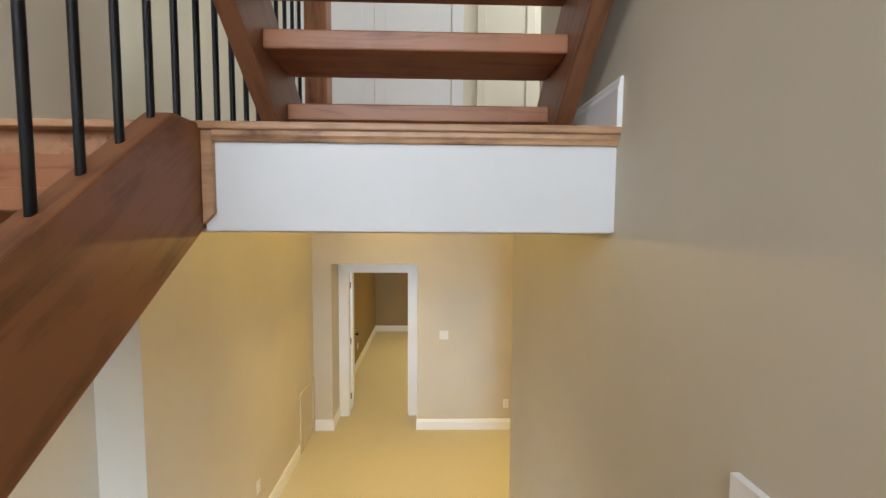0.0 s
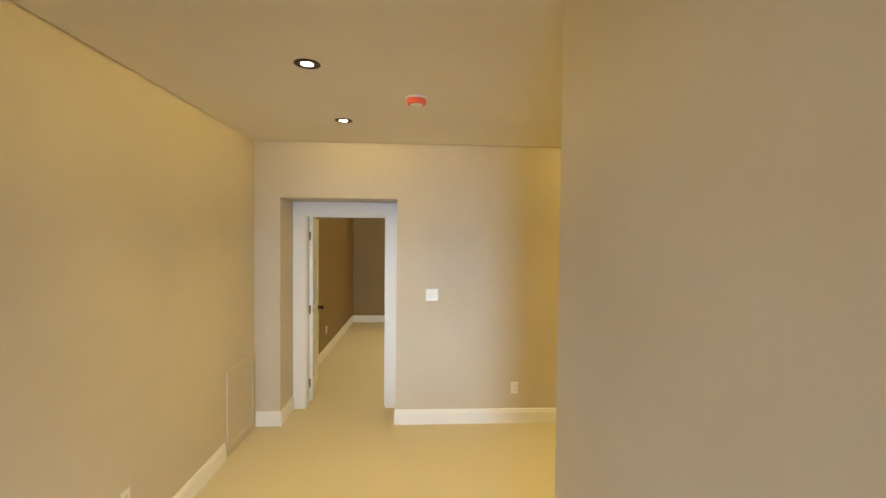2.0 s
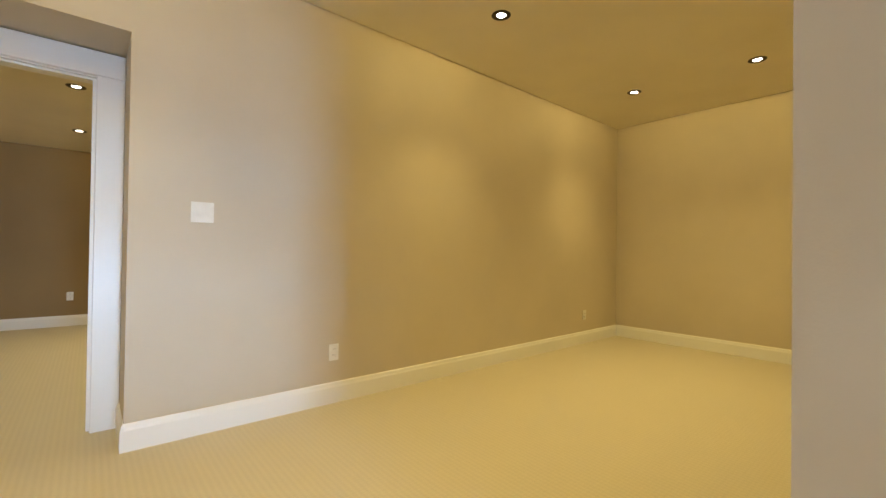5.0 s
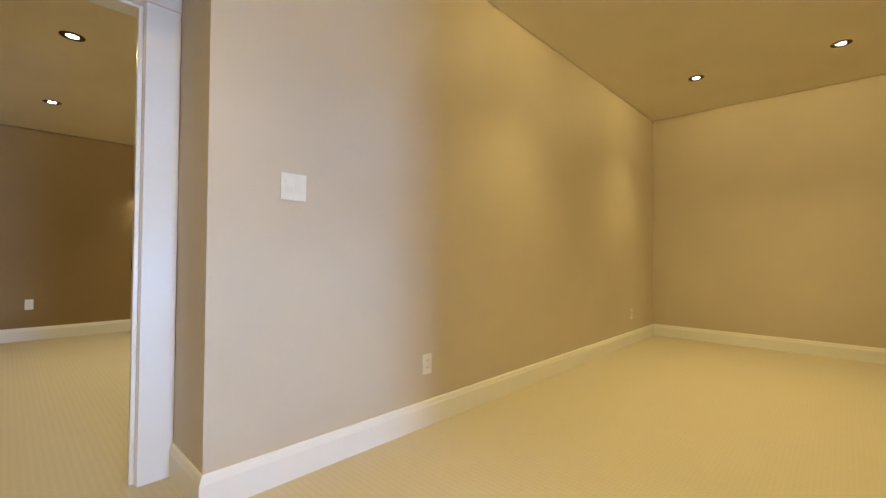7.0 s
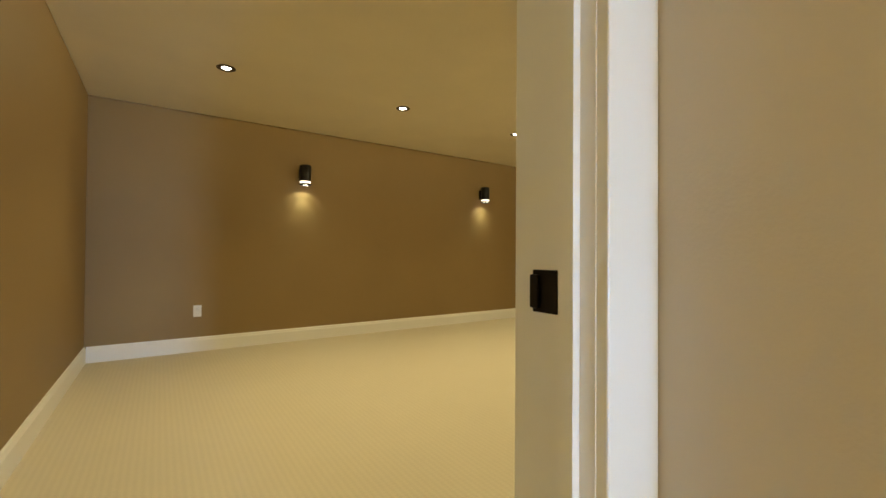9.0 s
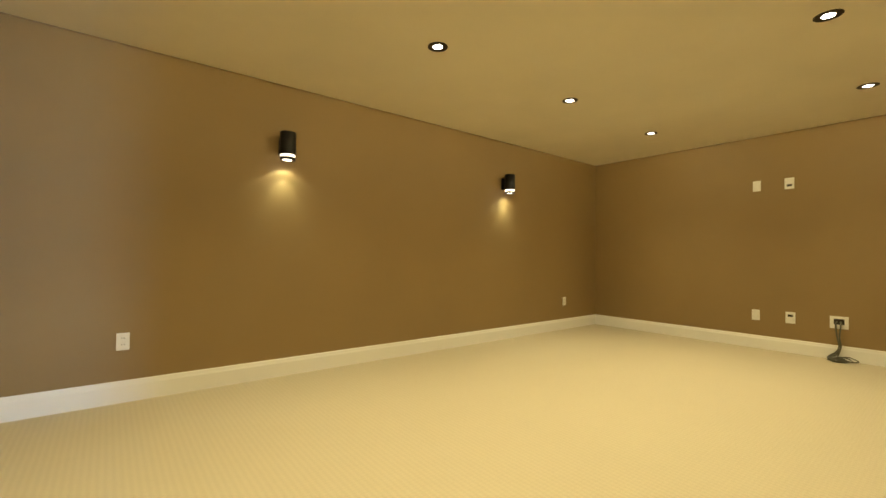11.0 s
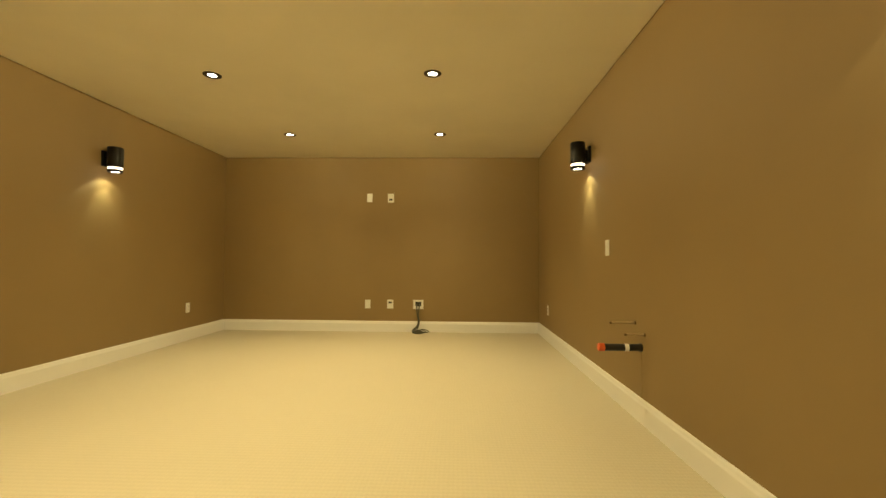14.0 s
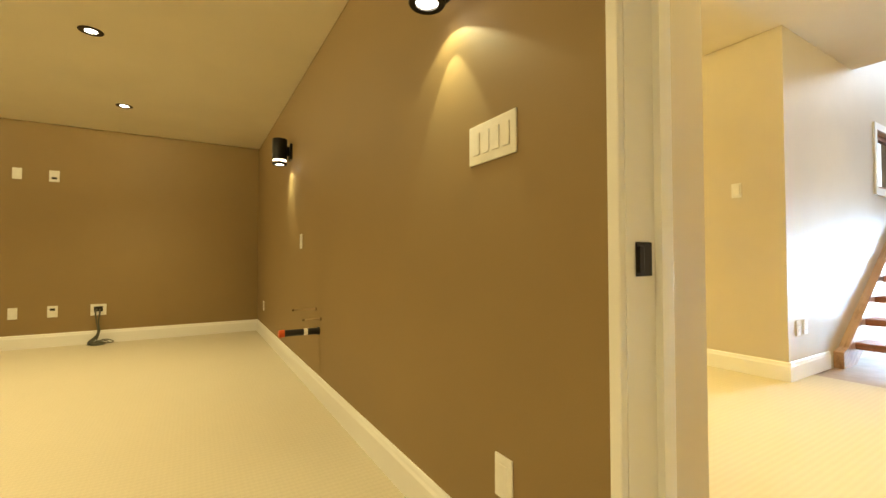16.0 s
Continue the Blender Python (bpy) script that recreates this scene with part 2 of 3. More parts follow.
# ---- floors and ceilings ----
T = 0.14
structure("floor", boxes((-2.2, XE + T, 2.10, TN, -0.12, 0.0)), M_CARPET, "cream looped carpet of the lower hall", "carpet")
structure("floor_theater", boxes((TL - T, TR + T, TN, TF + T, -0.12, 0.0)), M_CARPET, "cream ribbed carpet of the theater room", "carpet")
floor_tile = structure("floor_entry", boxes((-2.2, XR + T, YB - 0.3, 2.10, -0.14, -0.012)), M_TILE, "brownish tile floor at the foot of the stairs", "tile floor")
structure("ceiling", boxes((-2.2, XR, 0.985, YD, HC, HC + 0.01), (XR, XE + T, YC, YD, HC, HC + 0.01)), M_CEIL, "matt beige ceiling of the lower hall", "ceiling")
structure("ceiling_theater", boxes((TL - T, TR + T, TN - 0.005, TF + T, TC, TC + 0.3)), M_CEIL, "matt beige ceiling of the theater room", "ceiling")
structure("floor_upper", boxes((-2.2, XR + 0.6, 0.985, YU + 0.1, HC + 0.012, UF), (XJ - 1.6, -2.2, 2.2, YU + 0.1, HC + 0.012, UF)), M_PLY, "brown wooden floor of the upper storey", "floor")
structure("ceiling_upper", boxes((XJ - 1.8, 1.4, YB - 0.3, YU + 0.3, TOP, TOP + 0.15)), M_CEIL, "plain ceiling above the stairwell", "ceiling")
structure("ground", boxes((-60, 60, -90, YB - 0.31, -0.3, -0.15)), M_SLAB, "pale concrete ground outside the windows", "ground")

# ---- walls of the hall ----
structure("wall_left", boxes((XL - 0.3, XL, YJ, YD + 0.06, 0, HC)), M_HALL, "beige painted wall of the lower hall", "wall")
structure("wall_stair_left", boxes((XJ - T, XJ, YB, YJ, -0.02, UF), (XJ - T, XJ, YB, 2.15, UF, TOP)), M_HALL, "beige painted wall beside the stairs", "wall")
WY0, WY1, WZ0, WZ1 = -0.45, 0.34, 1.66, 2.265
structure("wall_right", boxes((XR, XR + T, WY1, YC, -0.02, HC), (XR, XR + T, YB, WY0, -0.02, HC), (XR, XR + T, WY0, WY1, -0.02, WZ0), (XR, XR + T, WY0, WY1, WZ1, HC),
                              (XR, XR + T, YB, 0.985, HC, UF), (XR, XR + T, YB, 1.9, UF, TOP)), M_HALL, "greige painted wall along the stairs", "wall")
structure("wall_return", boxes((XR + T, XE + T, YC - T, YC, 0, HC)), M_HALL, "beige painted wall closing the hall recess", "wall")
structure("wall_end", boxes((XE, XE + T, YC, YD, 0, HC)), M_HALL, "ochre lit end wall of the lower hall", "wall")
structure("wall_door", boxes((XL, RL, YD, TN - 0.004, 0, HC), (RR, XE + T, YD, TN - 0.004, 0, HC), (RL, RR, YD, TN - 0.004, RT, HC),
                             (RL, OL, RB, TN - 0.004, 0, RT), (OR, RR, RB, TN - 0.004, 0, RT), (OL, OR, RB, TN - 0.004, OT, RT)),
          M_HALL, "thick beige painted wall with a recessed doorway", "wall")

# ---- walls of the theater ----
structure("wall_theater_near", boxes((TL - T, OL, TN - 0.004, TN, 0, TC), (OR, TR + T, TN - 0.004, TN, 0, TC), (OL, OR, TN - 0.004, TN, OT, TC)), M_BROWN, "taupe brown painted wall of the theater room", "wall")
structure("wall_theater_left", boxes((TL - T, TL, TN, TF, 0, TC)), M_BROWN, "taupe brown painted wall behind the open door", "wall")
structure("wall_theater_far", boxes((TL - T, TR + T, TF, TF + T, 0, TC)), M_BROWN, "taupe brown painted wall with black sconces", "wall")
structure("wall_theater_end", boxes((TR, TR + T, TN, TF, 0, TC)), M_BROWN, "taupe brown painted screen wall", "wall")

# ---- upper storey ----
structure("wall_upper_far", boxes((XJ - 1.7, 1.3, YU, YU + T, UF, TOP)), M_CREAM, "cream painted wall of the upper storey", "wall")
# opening of the two windows added out of view to light the upper storey
UW = (2.32, 3.08, 3.9, 5.3)
structure("wall_upper_right", boxes((1.2, 1.34, 1.9, UW[0], UF, TOP), (1.2, 1.34, UW[1], YU, UF, TOP), (1.2, 1.34, UW[0], UW[1], UF, UW[2]), (1.2, 1.34, UW[0], UW[1], UW[3], TOP), (XR + T, 1.2, 1.76, 1.9, UF, TOP)), M_UP, "greige painted wall of the upper storey", "wall")
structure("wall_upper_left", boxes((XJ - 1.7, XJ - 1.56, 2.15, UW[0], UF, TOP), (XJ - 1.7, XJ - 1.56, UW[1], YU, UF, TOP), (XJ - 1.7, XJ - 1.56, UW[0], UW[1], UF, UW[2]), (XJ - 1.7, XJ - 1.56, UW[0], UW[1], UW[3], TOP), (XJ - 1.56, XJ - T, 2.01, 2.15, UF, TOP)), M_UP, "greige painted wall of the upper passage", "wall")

# ---- window wall behind the stairs ----
W1 = (-0.62, 0.25, 0.05, 1.22)
W2 = (-0.62, 0.25, 1.72, 2.90)
W3 = (-1.70, 0.25, 3.20, 5.20)


def wall_with(openings, x0, x1, z0, z1):
    """Boxes of a wall in the plane of y around openings stacked above one another."""
    dims, z = [], z0
    for a, b_, c_, d_ in openings:
        dims += [(x0, x1, YB - T, YB, z, c_), (x0, a, YB - T, YB, c_, d_), (b_, x1, YB - T, YB, c_, d_)]
        z = d_
    return dims + [(x0, x1, YB - T, YB, z, z1)]


structure("wall_window", boxes(*wall_with((W1, W2, W3), XJ - T, XR + T, -0.02, TOP)), M_HALL, "greige painted wall around the stair windows", "wall")


def window(name, w, y, bars):
    x0, x1, z0, z1 = w
    ob = thing(name, pose(0, 0, 0), "white framed fixed window behind the stairs", "window", "", "structure")
    f = 0.05
    part("window_frame", boxes((x0, x0 + f, y - 0.09, y - 0.02, z0, z1), (x1 - f, x1, y - 0.09, y - 0.02, z0, z1), (x0 + f, x1 - f, y - 0.09, y - 0.02, z0, z0 + f), (x0 + f, x1 - f, y - 0.09, y - 0.02, z1 - f, z1)), M_WHITE, ob)
    edges = [x0 + f] + [x0 + (x1 - x0) * k / bars for k in range(1, bars)] + [x1 - f]
    for a, b in zip(edges, edges[1:]):
        pane = part("pane", boxes((a, b, y - 0.06, y - 0.055, z0 + f, z1 - f)), M_GLASS, ob, "clear glass pane")
        pane.visible_shadow = False
    for e in edges[1:-1]:
        part("mullion", boxes((e - 0.02, e + 0.02, y - 0.085, y - 0.025, z0 + f, z1 - f)), M_WHITE, ob)
    part("window_sill", boxes((x0 - 0.04, x1 + 0.04, y + 0.001, y + 0.05, z0 - 0.03, z0), bevel=0.004), M_WHITE, ob)
    return ob


window("window_1", W1, YB, 1)
window("window_2", W2, YB, 1)
window("window_3", W3, YB, 2)


def fill_window(name, x, into, watts, label):
    """An unseen window added in a wall across the x axis, with fill light for the sky's in its opening."""
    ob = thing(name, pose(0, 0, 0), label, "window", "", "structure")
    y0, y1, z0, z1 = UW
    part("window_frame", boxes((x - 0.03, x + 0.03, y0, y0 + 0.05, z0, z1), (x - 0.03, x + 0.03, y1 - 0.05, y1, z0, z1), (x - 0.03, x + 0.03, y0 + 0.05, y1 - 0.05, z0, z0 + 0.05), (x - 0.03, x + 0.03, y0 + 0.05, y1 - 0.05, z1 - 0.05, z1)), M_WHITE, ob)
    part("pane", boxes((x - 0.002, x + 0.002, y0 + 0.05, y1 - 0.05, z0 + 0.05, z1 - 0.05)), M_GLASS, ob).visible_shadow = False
    lamp = window_light("fill_light_upstairs", 0, 0, 0, y1 - y0 - 0.1, z1 - z0 - 0.1, watts, 180, DAY)
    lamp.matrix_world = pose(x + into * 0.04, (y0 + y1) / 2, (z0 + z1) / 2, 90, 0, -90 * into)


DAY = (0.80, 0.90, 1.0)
# both are unseen additions that brighten the closet doors and cream wall
fill_window("fill_window_5", XJ - 1.63, 1, 14, "white framed window added out of view to brighten the upper passage")
fill_window("fill_window_6", 1.27, -1, 17, "white framed window added out of view to brighten the upper landing")
window_light("window_light_low", -0.185, YB - 0.1, 0.635, 0.77, 1.07, 70, 84, (0.54, 0.75, 1.0))
window_light("window_light_mid", -0.185, YB - 0.1, 2.31, 0.77, 1.08, 3, 180, DAY)
window_light("window_light_high", -0.725, YB - 0.1, 4.20, 1.85, 1.90, 48, 180, DAY)

# ---- small window in the stair wall ----
side = thing("window_4", pose(0, 0, 0), "small white framed window in the stair wall", "window", "", "structure")
c = 0.07
part("window_frame", boxes((XR - 0.016, XR, WY1, WY1 + c, WZ0 - c, WZ1 + c), (XR - 0.016, XR, WY0 - c, WY0, WZ0 - c, WZ1 + c), (XR - 0.016, XR, WY0, WY1, WZ1, WZ1 + c), (XR - 0.016, XR, WY0, WY1, WZ0 - c, WZ0)), M_WHITE, side)
part("sash", boxes((XR + 0.05, XR + 0.09, WY0, WY0 + 0.05, WZ0, WZ1), (XR + 0.05, XR + 0.09, WY1 - 0.05, WY1, WZ0, WZ1), (XR + 0.05, XR + 0.09, WY0 + 0.05, WY1 - 0.05, WZ0, WZ0 + 0.05), (XR + 0.05, XR + 0.09, WY0 + 0.05, WY1 - 0.05, WZ1 - 0.05, WZ1)), M_FIRZ, side, "dark wooden sash")
pane = part("pane", boxes((XR + 0.068, XR + 0.073, WY0 + 0.05, WY1 - 0.05, WZ0 + 0.05, WZ1 - 0.05)), M_GLASS, side)
pane.visible_shadow = False


# ---- baseboards ----
BH, BT = 0.145, 0.016


def baseboard(x0, y0, x1, y1, side_of, name="baseboard", z=0.0, h=BH):
    """A white board with an eased top, along a wall; side_of is the way into the room."""
    nx, ny = side_of
    prof = [(0, 0), (BT, 0), (BT, h - 0.035), (BT - 0.004, h - 0.022), (BT - 0.006, h - 0.008), (BT - 0.010, h), (0, h)]
    bm = bmesh.new()
    rows = []
    for x, y in ((x0, y0), (x1, y1)):
        rows.append([bm.verts.new((x + nx * d, y + ny * d, z + k)) for d, k in prof])
    n = len(prof)
    for i in range(n):
        bm.faces.new((rows[0][i], rows[0][(i + 1) % n], rows[1][(i + 1) % n], rows[1][i]))
    bm.faces.new(rows[0])
    bm.faces.new(rows[1][::-1])
    bmesh.ops.recalc_face_normals(bm, faces=bm.faces[:])
    return structure(name, bm, M_WHITE, "white painted wooden baseboard at the carpet", "baseboard")


baseboard(XL, YJ, XL, 4.47, (1, 0))
baseboard(XL + BT, YD, RL, YD, (0, -1))
baseboard(RL, YD - BT, RL, RB, (1, 0))
baseboard(RR, YD - BT, RR, RB, (-1, 0))
baseboard(RR, YD, XE, YD, (0, -1))
baseboard(XE, YC, XE, YD - BT, (-1, 0))
baseboard(XR - BT, YC, XE - BT, YC, (0, 1))
baseboard(XR, 1.72, XR, YC, (-1, 0))
baseboard(TL, TN, TL, TF, (1, 0))
baseboard(TL + BT, TF, TR, TF, (0, -1))
baseboard(TR, TN, TR, TF - BT, (-1, 0))
baseboard(OR + 0.012, TN, TR - BT, TN, (0, 1))
baseboard(XR, 0.93, XR, 1.9, (-1, 0), z=UF)

# ---- doorway: jamb, casings, door ----
door = thing("door_1", pose(0, 0, 0), "white two-panel door standing open into the theater", "door", "", "structure")
J = 0.018
part("jamb", boxes((OL - 0.001, OL + J, RB - 0.002, TN + 0.002, 0, OT), (OR - J, OR + 0.001, RB - 0.002, TN + 0.002, 0, OT), (OL + J, OR - J, RB - 0.002, TN + 0.002, OT - J, OT + 0.001),
                   (OL + J, OL + J + 0.012, 5.525, 5.548, 0, OT - J), (OR - J - 0.016, OR - J, 5.525, 5.552, 0, OT - J), (OL + J + 0.012, OR - J - 0.016, 5.525, 5.548, OT - J - 0.012, OT - J)), M_WHITE, door, "white door lining with stop")
CL, CR = -1.318, -0.478      # inner edges of the hall casing
part("casing", boxes((RL + 0.002, CL, RB - 0.022, RB, 0, OT - 0.012), (CR, RR - 0.002, RB - 0.022, RB, 0, OT - 0.012), bevel=0.003), M_WHITE, door, "flat white side casings")
part("head_casing", boxes((RL + 0.001, RR - 0.001, RB - 0.030, RB, OT - 0.012, 2.198), bevel=0.004), M_WHITE, door, "wider white head casing")
part("casing", boxes((OL + 0.006 - 0.08, OL + 0.006, TN, TN + 0.020, 0, OT), (OR - 0.016, OR + 0.012, TN, TN + 0.020, 0, OT), (OL - 0.08, OR + 0.016, TN, TN + 0.024, OT, OT + 0.10), bevel=0.003), M_WHITE, door, "white casing on the theater side")

LX0, LX1, LY0, LY1, LZ0, LZ1 = -1.332, -1.294, 5.668, 6.455, 0.012, 2.045


def door_leaf():
    """A slab with two recessed fields on both faces, each with a raised middle."""
    fields = [(LY0 + 0.115, LY1 - 0.115, 1.02, LZ1 - 0.12), (LY0 + 0.115, LY1 - 0.115, LZ0 + 0.22, 0.86)]
    dims = [(LX0, LX1, LY0, fields[0][0], LZ0, LZ1), (LX0, LX1, fields[0][1], LY1, LZ0, LZ1), (LX0, LX1, fields[0][0], fields[0][1], LZ0, fields[1][2]),
            (LX0, LX1, fields[0][0], fields[0][1], fields[1][3], fields[0][2]), (LX0, LX1, fields[0][0], fields[0][1], fields[0][3], LZ1)]
    for y0, y1, z0, z1 in fields:
        dims.append((LX0 + 0.010, LX1 - 0.010, y0, y1, z0, z1))
        dims.append((LX0 + 0.005, LX1 - 0.005, y0 + 0.035, y1 - 0.035, z0 + 0.035, z1 - 0.035))
    return boxes(*dims)


SWING = pose(LX1, LY0, 0) @ pose(0, 0, 0, 0, 0, 9.0) @ pose(-LX1, -LY0, 0)
leaf_bm = door_leaf()
leaf_bm.transform(SWING)
leaf = part("leaf", leaf_bm, M_WHITE, door, "white two-panel door leaf")
for hz in (0.215, 1.03, 1.84):
    h = part("hinge", boxes((LX0 - 0.006, LX0 + 0.016, LY0 - 0.006, LY0 - 0.001, hz - 0.045, hz + 0.045), bevel=0.001), M_BRONZE, door, "dark bronze butt hinge")
    k = lathe([(0, -0.05), (0.006, -0.05), (0.007, 0.05), (0, 0.054)], 12)
    k.transform(pose(LX0 - 0.001, 5.658, hz))
    part("knuckle", k, M_BRONZE, h, "", True)
knob_prof = [(0, 0), (0.031, 0), (0.031, 0.006), (0.014, 0.010), (0.011, 0.028), (0.020, 0.036), (0.027, 0.048), (0.026, 0.058), (0.016, 0.066), (0, 0.068)]
for sx, rot, x in ((1, 90, LX1), (-1, -90, LX0)):
    k = lathe(knob_prof, 24)
    k.transform(SWING @ pose(x, LY1 - 0.065, 0.93, 0, rot, 0))
    part("knob", k, M_BRONZE, leaf, "dark bronze door knob", True)
part("strike_plate", boxes((OR - J - 0.003, OR - J, 5.566, 5.618, 0.898, 0.968), (OR - J - 0.010, OR - J - 0.003, 5.602, 5.618, 0.905, 0.960), bevel=0.0014), M_BRONZE, door, "dark bronze strike plate")

# ---- access panel, smoke detector ----
hatch = thing("access_panel", pose(XL, 4.80, 0.0), "beige framed access panel low in the hall wall", "access panel")
hy0, hy1, hz0, hz1, hb = -0.30, 0.27, 0.03, 0.725, 0.06
part("frame", boxes((0, 0.016, hy0, hy0 + hb, hz0, hz1), (0, 0.016, hy1 - hb, hy1, hz0, hz1), (0, 0.016, hy0 + hb, hy1 - hb, hz0, hz0 + hb), (0, 0.016, hy0 + hb, hy1 - hb, hz1 - hb, hz1), bevel=0.002), M_HALL, hatch)
part("panel", boxes((0, 0.007, hy0 + hb + 0.003, hy1 - hb - 0.003, hz0 + hb + 0.003, hz1 - hb - 0.003)), M_HALL, hatch)

smoke = thing("smoke_detector", pose(-0.15, 3.74, HC), "smoke detector under a red dust cover", "smoke detector")
part("base", lathe([(0, 0), (0.066, 0), (0.068, -0.008), (0.066, -0.014), (0, -0.014)], 32), M_PLATE, smoke, "white base plate", True)
part("dust_cover", lathe([(0.064, -0.0142), (0.065, -0.030), (0.058, -0.044), (0.035, -0.047), (0, -0.047)], 32), M_RED, smoke, "red plastic dust cover", True)
# gloss under the red cover, put in as a pale disc
part("cover_gloss", lathe([(0.040, -0.0472), (0.036, -0.0505), (0, -0.0515)], 32), M_PLATE, smoke, "pale disc standing for gloss on the dust cover", True)


# ---- recessed ceiling lights ----
def downlight(group, label):
    ob = thing("ceiling_light", pose(0, 0, 0), label, "ceiling light", group)
    part("trim", lathe([(0.068, 0.0), (0.067, -0.0015), (0.063, -0.003), (0.050, -0.003), (0.034, -0.002), (0.032, 0.0)], 32), M_TRIMRING, ob, "dark metal trim ring", True)
    part("lens", lathe([(0.0325, -0.0006), (0.030, -0.0018), (0.018, -0.0028), (0, -0.0032)], 24), M_LENS, ob, "glowing round lamp lens", True)
    return ob


HALL_LIGHTS = [(-0.714, 3.257), (-0.72, 4.325), (-1.165, 1.50), (-0.343, 1.49), (1.69, 4.33), (1.72, 3.33), (3.755, 4.356), (3.81, 3.33)]
THEATER_LIGHTS = [(x, y) for y in (8.68, 6.965) for x in (-0.60, 0.93, 2.425, 3.955)]
dl = downlight("hall ceiling lights", "lit recessed spotlight in the hall ceiling")
dl2 = downlight("theater ceiling lights", "lit recessed spotlight in the theater ceiling")
for i, (x, y) in enumerate(HALL_LIGHTS):
    m = pose(x, y, HC)
    if i == 0:
        dl.matrix_world = m
    else:
        copy_thing(dl, m)
    near = 0.24 if y < 2 else 1.0
    spot("hall_spot", x, y, HC - 0.012, HALL_W * near, 104, 1.0)
    spot("hall_spill", x, y, HC - 0.0045, HALL_W * 0.23 * near, 180, 0.002, 0.012)
for i, (x, y) in enumerate(THEATER_LIGHTS):
    m = pose(x, y, TC)
    if i == 0:
        dl2.matrix_world = m
    else:
        copy_thing(dl2, m)
    spot("theater_spot", x, y, TC - 0.012, THEATER_W, 112, 1.0, 0.03, SOFT_WARM)
    spot("theater_spill", x, y, TC - 0.0045, THEATER_W * 0.26, 180, 0.002, 0.012, SOFT_WARM)

# ---- wall sconces: origin at the wall, y out of the wall ----
SZ = 1.757
sc = thing("wall_sconce", pose(0, 0, 0), "black cylinder sconce throwing light down the brown wall", "wall lamp", "theater sconces")
part("backplate", boxes((-0.045, 0.045, 0, 0.022, 0.055, 0.195), bevel=0.006), M_BLACK, sc, "black wall bracket")
part("arm", boxes((-0.025, 0.025, 0.022, 0.07, 0.085, 0.165), bevel=0.003), M_BLACK, sc)
bm = lathe([(0.048, 0.044), (0.063, 0.044), (0.063, 0.222), (0.059, 0.228), (0.053, 0.228), (0.053, 0.220), (0.0, 0.215)], 40)
bm.transform(pose(0, 0.100, 0))
part("shade", bm, M_BLACK, sc, "matt black metal cylinder", True)
bm = lathe([(0.056, 0.044), (0.056, 0.026), (0.0552, 0.026), (0.0552, 0.044)], 40)
bm.transform(pose(0, 0.100, 0))
part("glass_ring", bm, M_SLEEVE, sc, "glowing frosted glass ring", True)
bm = lathe([(0.036, 0.026), (0.060, 0.026), (0.060, 0.004), (0.056, 0.0), (0.037, 0.002), (0.036, 0.026)], 40)
bm.transform(pose(0, 0.100, 0))
part("bottom_rim", bm, M_BLACK, sc, "black lower rim", True)
bm = lathe([(0.0358, 0.012), (0.0358, 0.008), (0, 0.007)], 30)
bm.transform(pose(0, 0.100, 0))
part("lens", bm, M_LENS, sc, "glowing lamp lens", True)
SCONCES = [(2.85, TN, 0), (0.165, TN, 0), (0.350, TF, 180), (2.985, TF, 180)]
for i, (x, y, rz) in enumerate(SCONCES):
    m = pose(x, y, SZ, 0, 0, rz)
    if i == 0:
        sc.matrix_world = m
    else:
        copy_thing(sc, m)
    s = 1 if rz == 0 else -1
    spot("sconce_spot", x, y + s * 0.090, SZ - 0.004, SCONCE_W * 2.0, 118, 0.14, 0.005, SCONCE_WARM)
    spot("sconce_spot", x, y + s * 0.082, SZ - 0.004, SCONCE_W * 5.5, 62, 0.22, 0.004, SCONCE_WARM)


# ---- wall plates: x across, y out of the wall ----
def plate(m, w, h, label, category, name, parts=(), group=""):
    ob = thing(name, m, label, category, group)
    part("cover_plate", boxes((-w / 2, w / 2, 0, 0.006, -h / 2, h / 2), bevel=0.0025), M_PLATE, ob)
    for pname, dims, mat_ in parts:
        part(pname, boxes(dims, bevel=0.001), mat_, ob)
    return ob


def socket_parts():
    out = []
    for z in (-0.021, 0.021):
        out.append(("socket", (-0.017, 0.017, 0.005, 0.0085, z - 0.014, z + 0.014), M_PLATE))
        out.append(("slot", (-0.008, -0.006, 0.0080, 0.0092, z - 0.004, z + 0.006), M_DARK))
        out.append(("slot", (0.006, 0.008, 0.0080, 0.0092, z - 0.004, z + 0.006), M_DARK))
    return out


def rockers(n, pitch=0.046):
    out = []
    for i in range(n):
        x = (i - (n - 1) / 2) * pitch
        out.append(("rocker", (x - 0.016, x + 0.016, 0.005, 0.010, -0.033, 0.033), M_PLATE))
    return out


def on_wall(x, y, z, into):
    rz = {(0, 1): 0, (0, -1): 180, (1, 0): -90, (-1, 0): 90}[into]
    return pose(x, y, z, 0, 0, rz)


